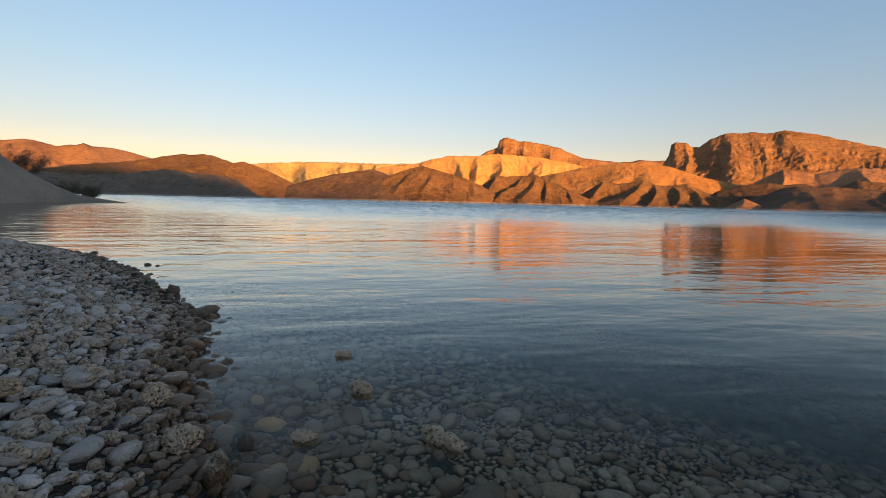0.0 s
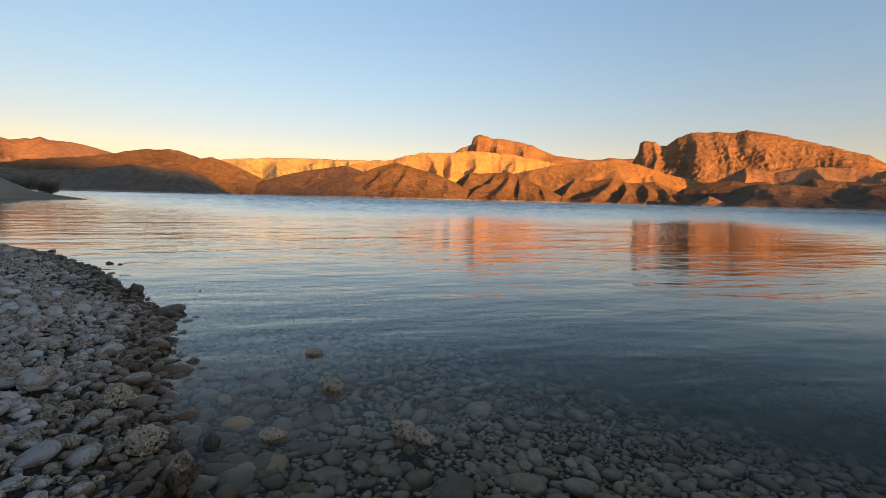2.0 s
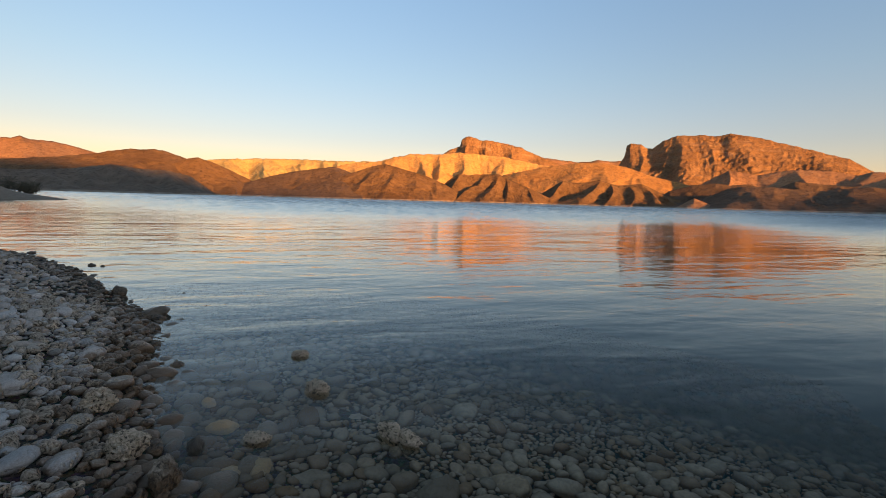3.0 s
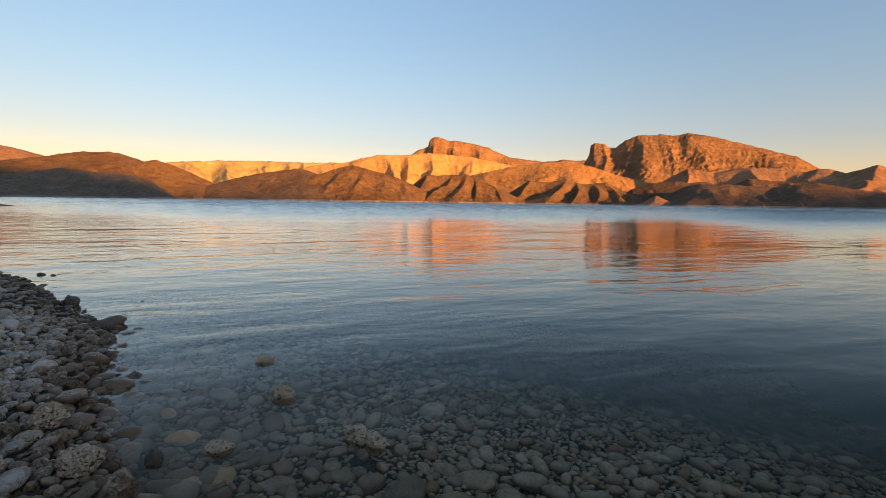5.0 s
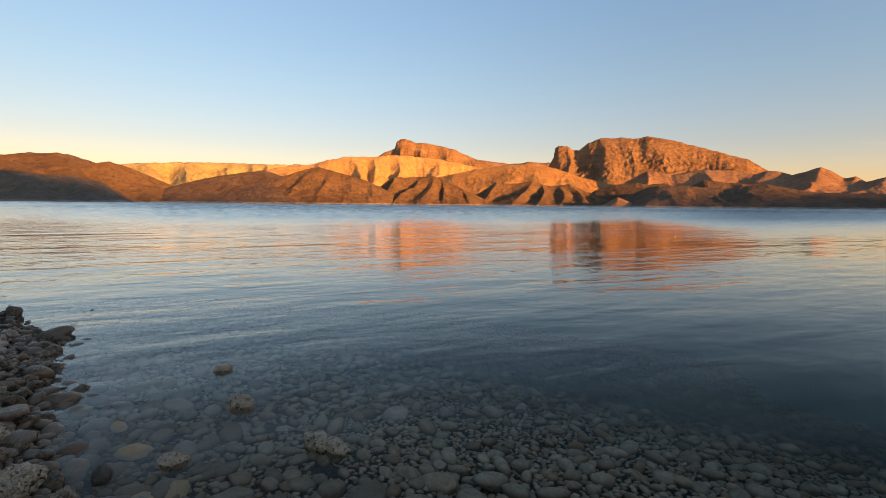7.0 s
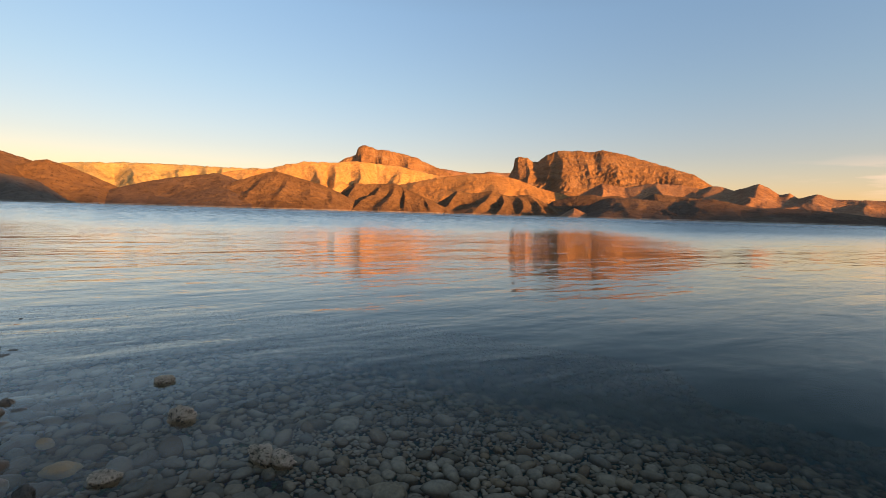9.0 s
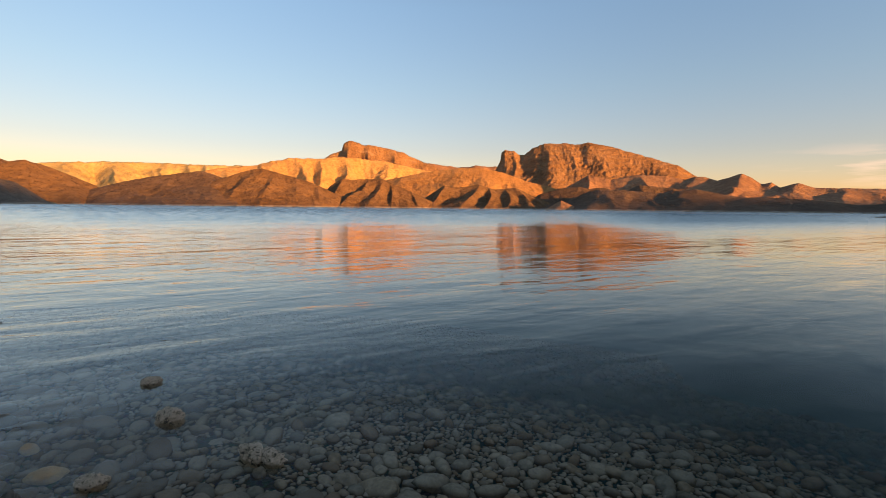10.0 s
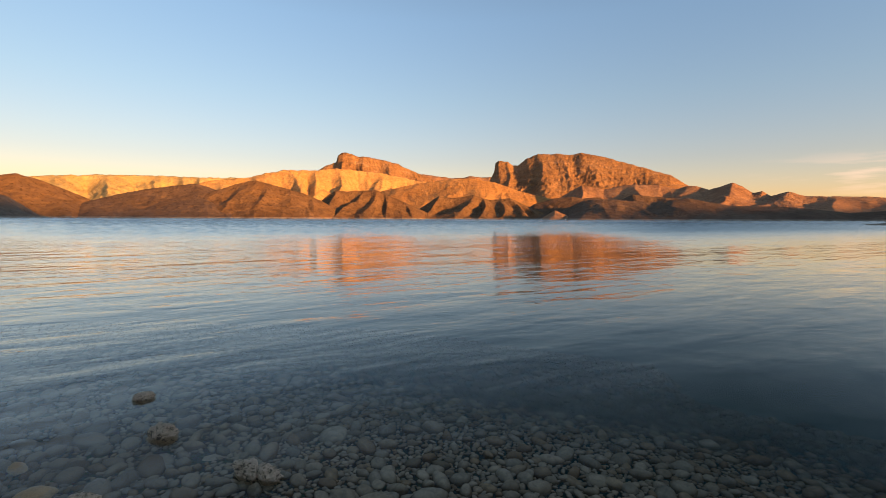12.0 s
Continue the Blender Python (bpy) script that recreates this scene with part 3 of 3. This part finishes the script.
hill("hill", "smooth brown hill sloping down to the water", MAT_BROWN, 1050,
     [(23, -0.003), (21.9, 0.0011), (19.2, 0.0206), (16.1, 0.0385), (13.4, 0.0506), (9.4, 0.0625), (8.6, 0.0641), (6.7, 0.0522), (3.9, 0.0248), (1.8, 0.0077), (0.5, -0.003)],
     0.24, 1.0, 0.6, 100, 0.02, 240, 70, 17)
hill("hill", "brown gullied hill above the shoreline", MAT_SPUR, 985,
     [(13, -0.003), (10.1, 0.0279), (6.8, 0.0521), (4.8, 0.0651), (2.7, 0.0744), (0.1, 0.0625), (-2.3, 0.0515), (-4.4, 0.0367), (-7.2, 0.009), (-9.5, -0.003)],
     0.17, 1.0, 0.27, 75, 0.02, 260, 90, 18, drift=1.0,
     ribs=[(7.6, 11, 3.0, 3.4), (2.9, 7.4, 1.8, 3.6), (1.2, 3.0, 0.8, 1.4), (-0.6, 0.2, 1.4, 2.6), (-2.6, -3.6, 0.8, 1.6), (-5.4, -6.4, 0.9, 2.6)])
hill("hill", "dark-streaked brown spur above the shoreline", MAT_SPUR, 1060,
     [(-2.5, -0.003), (-3.4, 0.0159), (-4.9, 0.0416), (-6.1, 0.0576), (-7.6, 0.0556), (-10.9, 0.06), (-13.8, 0.0396), (-16.9, 0.0151), (-18.4, 0.0041), (-19, -0.003)],
     0.15, 1.0, 0.48, 66, 0.022, 260, 90, 19, drift=1.0,
     ribs=[(-6.4, -3.4, 1.6, 1.8), (-9.6, -5.2, 0.9, 2.4), (-11.2, -8.6, 1.4, 2.6), (-12.0, -11.8, 0.5, 5.0), (-14.6, -15.4, 0.5, 3.0)])
hill("hill", "brown gullied spur with deep shadowed flanks", MAT_SPUR, 1150,
     [(-14.5, -0.003), (-15.8, 0.0147), (-18.7, 0.0476), (-20.5, 0.0434), (-22.9, 0.0503), (-24.9, 0.0396), (-27.4, 0.0442), (-29.5, 0.0265), (-31.9, 0.0096), (-33, 0.0019), (-34, -0.003)],
     0.15, 1.0, 0.7, 66, 0.018, 300, 90, 20, drift=1.0,
     ribs=[(-18.8, -16.6, 1.6, 1.3), (-23.2, -19.4, 2.6, 1.5), (-24.2, -23.4, 0.6, 2.0), (-25.9, -26.4, 0.8, 2.2), (-27.5, -29.4, 1.5, 1.0), (-29.0, -31.6, 1.0, 1.6)])
hill("hill", "small brown knoll at the water", MAT_ROSE, 960,
     [(-30.8, -0.003), (-31.5, 0.0043), (-32.8, 0.0181), (-34.1, 0.0084), (-35.5, -0.003)], 0.08, 0.9, 0.3, 50, 0.015, 60, 40, 21)
# left end raised as a dark mass in place of the valley's shadow behind
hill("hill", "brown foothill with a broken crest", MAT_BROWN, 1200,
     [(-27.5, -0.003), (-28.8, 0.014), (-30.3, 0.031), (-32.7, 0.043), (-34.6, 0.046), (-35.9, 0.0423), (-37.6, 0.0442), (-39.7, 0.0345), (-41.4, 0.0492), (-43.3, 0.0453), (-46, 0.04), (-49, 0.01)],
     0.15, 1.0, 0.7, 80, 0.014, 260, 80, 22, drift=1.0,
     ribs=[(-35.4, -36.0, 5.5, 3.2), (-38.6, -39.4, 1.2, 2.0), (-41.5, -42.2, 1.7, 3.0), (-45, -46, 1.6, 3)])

# high ground on the near side of the lake, which keeps the low sun off the beach
RIDGE_X = [-2600, -1500, 250, 350, 500, 655, 800, 1280, 1400, 1490, 1600, 2600]
RIDGE_Z = [100, 210, 242, 230, 208, 178, 164, 148, 154, 170, 176, 186]
rx, ry = np.linspace(-2600, 2600, 180), np.linspace(-1500, -350, 36)
RX, RY = np.meshgrid(rx, ry)
fall = np.clip(1 - np.abs(RY + 800) / np.where(RY > -800, 430, 680), 0, 1)
RZ = np.interp(RX, RIDGE_X, RIDGE_Z) * fall ** 0.9
for i in range(RZ.shape[0]):
    for j in range(RZ.shape[1]):
        RZ[i, j] += 14 * fall[i, j] * (1 - fall[i, j]) * rugged(RX[i, j] / 160, RY[i, j] / 160, 0, 23)
tagged(new("ridge", mesh_of("ridge", np.stack([RX, RY, RZ - 2], -1).reshape(-1, 3), grid_faces(36, 180), MAT_BROWN)),
       "long brown ridge beside the lake, shading the beach", "mountain", "desert hills across the lake")

# sand bank and spits close by
bank = hill("sand_bank", "smooth grey sand bank running out as a spit", MAT_SAND, 80,
            [(34.0, -0.0175), (34.7, -0.0145), (35.5, -0.0125), (38.2, -0.0044), (39.8, 0.0097), (41.4, 0.0267), (42.5, 0.0415), (43.5, 0.0548), (47, 0.10), (52, 0.14), (60, 0.16), (70, 0.15)],
            0.3, 1.2, 0.02, 12, 0.004, 160, 50, 24, "sand bank", "banks", foot=0.6)
hill("gravel_spit", "low dark gravel spit in the lake", MAT_SAND, 175,
     [(-61.2, -0.012), (-61.6, -0.0068), (-62.2, -0.005), (-63.1, -0.0039), (-66, -0.002), (-72, 0.0)], 0.06, 1.0, 0.02, 8, 0.01, 60, 20, 25, "spit", "banks", foot=0.3)

# ---------- shrubs on the sand bank ----------
def shrub(x, y, z, wide, high, seed, label):
    """A dry desert shrub: forked stems from the base and a ragged crown of small leaves."""
    r = random.Random(seed)
    base = tagged(new("shrub"), label, "shrub", "shrubs on the sand bank")
    base.matrix_world = pose(x, y, z)
    tips = []
    for k in range(9):
        a = r.uniform(0, 6.283)
        p, way = Vector((0, 0, -0.1)), Vector((math.cos(a) * 0.9, math.sin(a) * 0.9, r.uniform(0.6, 1.4)))
        verts, faces, steps = [], [], 6
        for i in range(steps + 1):
            rad = 0.05 * (1 - 0.8 * i / steps)
            for q in range(5):
                verts.append((p.x + rad * math.cos(q * 1.2566), p.y + rad * math.sin(q * 1.2566), p.z))
            if i < steps:
                for q in range(5):
                    faces.append((i * 5 + q, i * 5 + (q + 1) % 5, i * 5 + 5 + (q + 1) % 5, i * 5 + 5 + q))
            p = p + Vector((way.x * wide / 2, way.y * wide / 2, way.z * high * 0.75)) / steps
            p += Vector((r.gauss(0, 0.06), r.gauss(0, 0.06), r.gauss(0, 0.03)))
            if i > 1:
                tips.append(p.copy())
        part("stem", mesh_of("stem", verts, faces, MAT_TWIG), base)
    verts, faces = [], []
    for k in range(2600):
        t = r.choice(tips)
        c = t + Vector((r.gauss(0, wide * 0.07), r.gauss(0, wide * 0.07), r.gauss(0, high * 0.09)))
        u = Vector((r.gauss(0, 1), r.gauss(0, 1), r.gauss(0, 1))).normalized() * r.uniform(0.07, 0.16)
        w = u.cross(Vector((r.gauss(0, 1), r.gauss(0, 1), 0.3))).normalized() * 0.035
        n0 = len(verts)
        verts += [c - u, c + w, c + u, c - w]
        faces.append((n0, n0 + 1, n0 + 2, n0 + 3))
    part("crown", mesh_of("crown", [v[:] for v in verts], faces, MAT_LEAF, False), base)
    return base


shrub(-59.5, 66, 3.2, 5.0, 2.8, 51, "dark dry shrub on the slope of the sand bank")
shrub(-63, 67.5, 4.4, 5.0, 2.8, 52, "dark dry shrub on the slope of the sand bank")
shrub(-60.5, 77, 0.6, 4.6, 2.3, 53, "low dry shrub on the spit by the water")
shrub(-57.5, 76, 0.3, 3.6, 1.7, 54, "low dry shrub on the spit by the water")
shrub(-55.0, 57, 0.6, 2.6, 2.0, 55, "grey dry shrub at the foot of the sand bank")

# ---------- stones ----------
rng = random.Random(7)


def stone_shape(seed, subdiv, flat, facets, bumpy=0.10):
    """One water-worn stone about 2 units long: a ball, noise-swollen, cut by a few soft facets and flattened."""
    r = random.Random(seed)
    bm = bmesh.new()
    bmesh.ops.create_icosphere(bm, subdivisions=subdiv, radius=1.0)
    cuts = []
    for _ in range(facets):
        nrm = Vector((r.gauss(0, 1), r.gauss(0, 1), r.gauss(0, 1))).normalized()
        cuts.append((nrm, r.uniform(0.55, 0.85)))
    wide = r.uniform(0.52, 0.88)
    for v in bm.verts:
        p = v.co.copy()
        p *= 1 + bumpy * 2 * noise.noise(p * 1.1 + Vector((seed * 5.1, 0, 0))) + bumpy * 0.6 * noise.noise(p * 3 + Vector((0, seed * 3.3, 0)))
        for nrm, d in cuts:
            over = p.dot(nrm) - d
            if over > 0:
                p -= nrm * over * 0.85
        v.co = Vector((p.x, p.y * wide, p.z * flat))
    co = np.array([v.co[:] for v in bm.verts])
    bm.verts.index_update()
    fa = np.array([[v.index for v in f.verts] for f in bm.faces])
    bm.free()
    return co, fa


def crust_shape(seed):
    """A stone grown over with rough lumpy lake crust."""
    co, fa = stone_shape(seed, 3, 0.7, 3, 0.16)
    out = []
    for p in co:
        v = Vector(p)
        o = Vector((seed * 1.9, 0, seed * 0.7))
        out.append(v * (1 + 0.13 * noise.noise(v * 3.4 + o) + 0.09 * noise.noise(v * 8 + o)))
    return np.array([v[:] for v in out]), fa


LUMPY = [crust_shape(300 + k) for k in range(10)]
FINE = [stone_shape(100 + k, 3 if k < 0 else 2, rng.uniform(0.36, 0.60), rng.choice((2, 4, 6, 8)), rng.uniform(0.06, 0.16)) for k in range(22)]
COARSE = [stone_shape(200 + k, 1, rng.uniform(0.36, 0.6), 3, 0.12) for k in range(12)]

# single rocks by the water line: x, y, z of the middle, length, width, height, turn, crusted
ROCKS = [
    (-0.81, 3.75, 0.004, 0.13, 0.10, 0.085, 20, True, "small crusted tan rock breaking the water surface"),
    (-0.545, 3.05, 0.002, 0.17, 0.13, 0.135, -30, True, "rounded crusted tan rock standing out of shallow water"),
    (0.02, 2.39, 0.014, 0.28, 0.115, 0.11, -36, True, "long crusted rock with a dark cleft in shallow water"),
    (-0.73, 2.40, 0.002, 0.14, 0.10, 0.085, 5, True, "small pale crusted rock awash in shallow water"),
    (-0.98, 2.57, -0.016, 0.18, 0.09, 0.07, 8, False, "flat yellowish stone just under the water", MAT_OCHRE),
    (-1.19, 2.90, -0.016, 0.09, 0.07, 0.06, 0, False, "small yellowish stone just under the water", MAT_OCHRE),
    (-2.62, 5.05, 0.02, 0.26, 0.17, 0.14, 20, False, "brown wet stone lying at the water line"),
    (-1.70, 3.34, 0.0, 0.20, 0.14, 0.10, 10, False, "flat brown wet stone at the water line"),
    (-1.28, 2.20, 0.085, 0.19, 0.15, 0.13, -10, True, "large pale crusted rock on the stony beach"),
    (-1.00, 1.98, 0.04, 0.115, 0.11, 0.20, 40, True, "dark upright crusted rock at the water line", MAT_LUMP),
    (-1.70, 2.66, 0.10, 0.17, 0.14, 0.14, 60, True, "pale crusted rock on the stony beach"),
    (-0.86, 1.86, 0.0, 0.10, 0.08, 0.09, -20, True, "dark wet crusted rock at the water line", MAT_DARK),
    (-1.02, 2.33, 0.0, 0.09, 0.07, 0.10, 70, True, "black jagged wet rock at the water line", MAT_DARK),
    (-5.45, 8.46, 0.0, 0.13, 0.09, 0.08, 10, False, "small dark stone standing off the water line", MAT_UMBER),
    (-5.22, 8.38, -0.01, 0.09, 0.06, 0.06, 0, False, "small dark stone standing off the water line", MAT_UMBER),
    (-3.56, 6.02, 0.04, 0.16, 0.14, 0.17, 0, False, "rounded dark wet stone at the water line", MAT_UMBER),
    (-0.30, 2.94, -0.17, 0.30, 0.17, 0.07, 12, False, "broad flat pale stone under clear shallow water"),
    (-0.79, 2.16, -0.06, 0.13, 0.12, 0.09, 30, False, "rounded yellowish stone under shallow water", MAT_OCHRE),
    (-0.67, 2.23, -0.06, 0.13, 0.11, 0.09, 70, False, "rounded yellowish stone under shallow water", MAT_OCHRE),
    (-0.42, 2.19, -0.11, 0.21, 0.14, 0.09, 5, False, "rounded grey stone under clear shallow water"),
    (-0.43, 2.50, -0.13, 0.20, 0.09, 0.08, 60, False, "long grey stone under clear shallow water"),
    (0.61, 2.20, -0.18, 0.24, 0.15, 0.11, -25, False, "angular grey stone under clear shallow water"),
    (0.46, 2.32, -0.17, 0.18, 0.12, 0.09, -40, False, "smooth grey stone under clear shallow water"),
    (-2.08, 2.60, 0.24, 0.21, 0.16, 0.12, 15, False, "large pale grey boulder on the stony beach"),
    (-2.30, 2.34, 0.27, 0.15, 0.13, 0.12, 40, False, "ochre stone among grey beach cobbles", MAT_OCHRE),
]


def rock(x, y, z, long, wide, high, turn, crusted, label, own=None, seed=0):
    r = random.Random(seed)
    cleft = "cleft" in label
    bm = bmesh.new()
    bmesh.ops.create_icosphere(bm, subdivisions=5 if crusted else 4, radius=1.0)
    for v in bm.verts:
        p = v.co.copy()
        o = Vector((seed * 2.7, seed * 1.3, 0))
        p *= 1 + 0.25 * noise.noise(p * 1.2 + o) + 0.08 * noise.noise(p * 3.1 + o)
        if cleft:
            p *= 1 - 0.42 * math.exp(-((p.x - 0.12 + 0.25 * p.y) / 0.10) ** 2)
        if crusted:
            p *= 1 + 0.13 * noise.noise(p * 4.2 + o) + 0.08 * noise.noise(p * 9 + o) + 0.045 * noise.noise(p * 19 + o)
        v.co = Vector((p.x * long / 2, p.y * wide / 2, p.z * high / 2))
    me = bpy.data.meshes.new("rock")
    bm.to_mesh(me)
    bm.free()
    me.polygons.foreach_set("use_smooth", np.full(len(me.polygons), True))
    me.materials.append(own or (MAT_CRUST if crusted else MAT_STONE))
    ob = new("rock", me)
    ob.matrix_world = pose(x, y, z, r.uniform(-8, 8), r.uniform(-8, 8), turn)
    return tagged(ob, label, "rock", "rocks at the water line")


for k, row in enumerate(ROCKS):
    rock(*row, seed=31 + k)


def scatter(accept, sizes, gap, seed):
    """Stones laid close together without much overlap, the larger first: rows of x, y, radius."""
    r = random.Random(seed)
    cell, table, laid = 0.12, {}, []
    for size in sizes:
        p = accept(r, size)
        if p is None:
            continue
        x, y = p
        i, j = int(x // cell), int(y // cell)
        n = 2
        clash = False
        for a in range(i - n, i + n + 1):
            for b in range(j - n, j + n + 1):
                for (u, w, q) in table.get((a, b), ()):
                    if (u - x) ** 2 + (w - y) ** 2 < (gap * (size + q)) ** 2:
                        clash = True
                        break
                if clash:
                    break
            if clash:
                break
        if clash:
            continue
        table.setdefault((i, j), []).append((x, y, size))
        laid.append((x, y, size))
    return laid


def free_of_rocks(x, y, size):
    return all((x - k[0]) ** 2 + (y - k[1]) ** 2 > (0.17 * (k[3] + k[4]) + size * 0.3) ** 2 for k in ROCKS)


def on_beach(r, size):
    far = r.random() < 0.34
    x, y = (r.uniform(-14, -1.5), r.uniform(4, 13.5)) if far else (r.uniform(-5.5, 2.2), r.uniform(-2.4, 5))
    s = float(off_shore(x, y))
    if s > 0.09 or s < -3.4 or (far and math.atan2(-x, y) > radians(56)):
        return None
    return (x, y) if free_of_rocks(x, y, size) else None


def on_bed(r, size):
    x, y = (r.uniform(-1.6, 4.2), r.uniform(-0.8, 4.4)) if size < 0.027 else (r.uniform(-3.5, 7.5), r.uniform(-2.0, 8.0))
    s = float(off_shore(x, y))
    if s < 0.1 or s > 6.6 or math.hypot(x, y) > 8.2:
        return None
    return (x, y) if free_of_rocks(x, y, size) else None


def sizes_from(classes):
    """Radii to try, a fixed number of each size."""
    r = random.Random(3)
    return sorted((size * r.uniform(0.82, 1.2) for size, count in classes for _ in range(count)), reverse=True)


BEACH = scatter(on_beach, sizes_from([(0.094, 260), (0.070, 2600), (0.050, 9500), (0.036, 18000), (0.025, 32000), (0.018, 22000)]), 0.58, 11)
BED = scatter(on_bed, sizes_from([(0.10, 110), (0.08, 1100), (0.064, 3600), (0.049, 7500), (0.034, 16000), (0.024, 32000), (0.017, 30000)]), 0.60, 12)


def lay(stones, seed, lift):
    """Gives every stone its shape, pose and distance from the spot where one stands."""
    r = random.Random(seed)
    out = []
    for x, y, size in stones:
        z = float(ground_height(x, y))
        sx = size * r.uniform(0.9, 1.2)
        m = pose(x, y, z + size * lift * r.uniform(0.5, 1.1), r.gauss(0, 10), r.gauss(0, 10), r.uniform(0, 360)) @ Matrix.Diagonal((sx, sx, sx, 1))
        out.append((math.hypot(x + 0.6, y - 1.6), r.randrange(1000), m))
    out.sort(key=lambda k: k[0])
    return out


def joined(name, rows, material, label, shapes):
    verts, faces, at = [], [], 0
    for far, pick, m in rows:
        co, fa = shapes[pick % len(shapes)] if far < 4.6 and m.translation.y > 0.5 else COARSE[pick % len(COARSE)]
        m = np.array(m)
        verts.append(co @ m[:3, :3].T + m[:3, 3])
        faces.append(fa + at)
        at += len(co)
    ob = new(name, mesh_of(name, np.concatenate(verts), np.concatenate(faces), material))
    ob.parent = ground
    return tagged(ob, label, kind="stuff")


FINE_MESH = [mesh_of("cobble", co, fa, MAT_STONE) for co, fa in FINE]
# many stones near the water line carry a crust
CRUSTED = [k for i, k in enumerate(BEACH) if i % 3 == 0 and 0.03 < k[2] < 0.075 and off_shore(k[0], k[1]) > -1.5]
taken = set(CRUSTED)
beach_rows, bed_rows, crust_rows = lay([k for k in BEACH if k not in taken], 21, 0.32), lay(BED, 22, 0.30), lay(CRUSTED, 23, 0.36)
CRUST_MESH = [mesh_of("crusted_cobble", co, fa, MAT_LUMP) for co, fa in LUMPY]
NEAR_BEACH, NEAR_BED = 300, 300


def single(name, rows, meshes):
    for far, pick, m in rows:
        ob = new(name, meshes[pick % len(meshes)])
        ob.parent = ground
        ob.matrix_basis = m


joined("beach_cobbles", beach_rows[NEAR_BEACH:], MAT_STONE, "grey rounded cobbles of the beach, wet by the water", FINE)
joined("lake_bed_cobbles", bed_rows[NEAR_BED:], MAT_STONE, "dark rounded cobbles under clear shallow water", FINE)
joined("crusted_cobbles", crust_rows[150:], MAT_LUMP, "tan lake-crusted cobbles along the water line", LUMPY)
single("cobble", beach_rows[:NEAR_BEACH], FINE_MESH)
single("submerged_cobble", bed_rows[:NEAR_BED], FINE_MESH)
single("crusted_cobble", crust_rows[:150], CRUST_MESH)
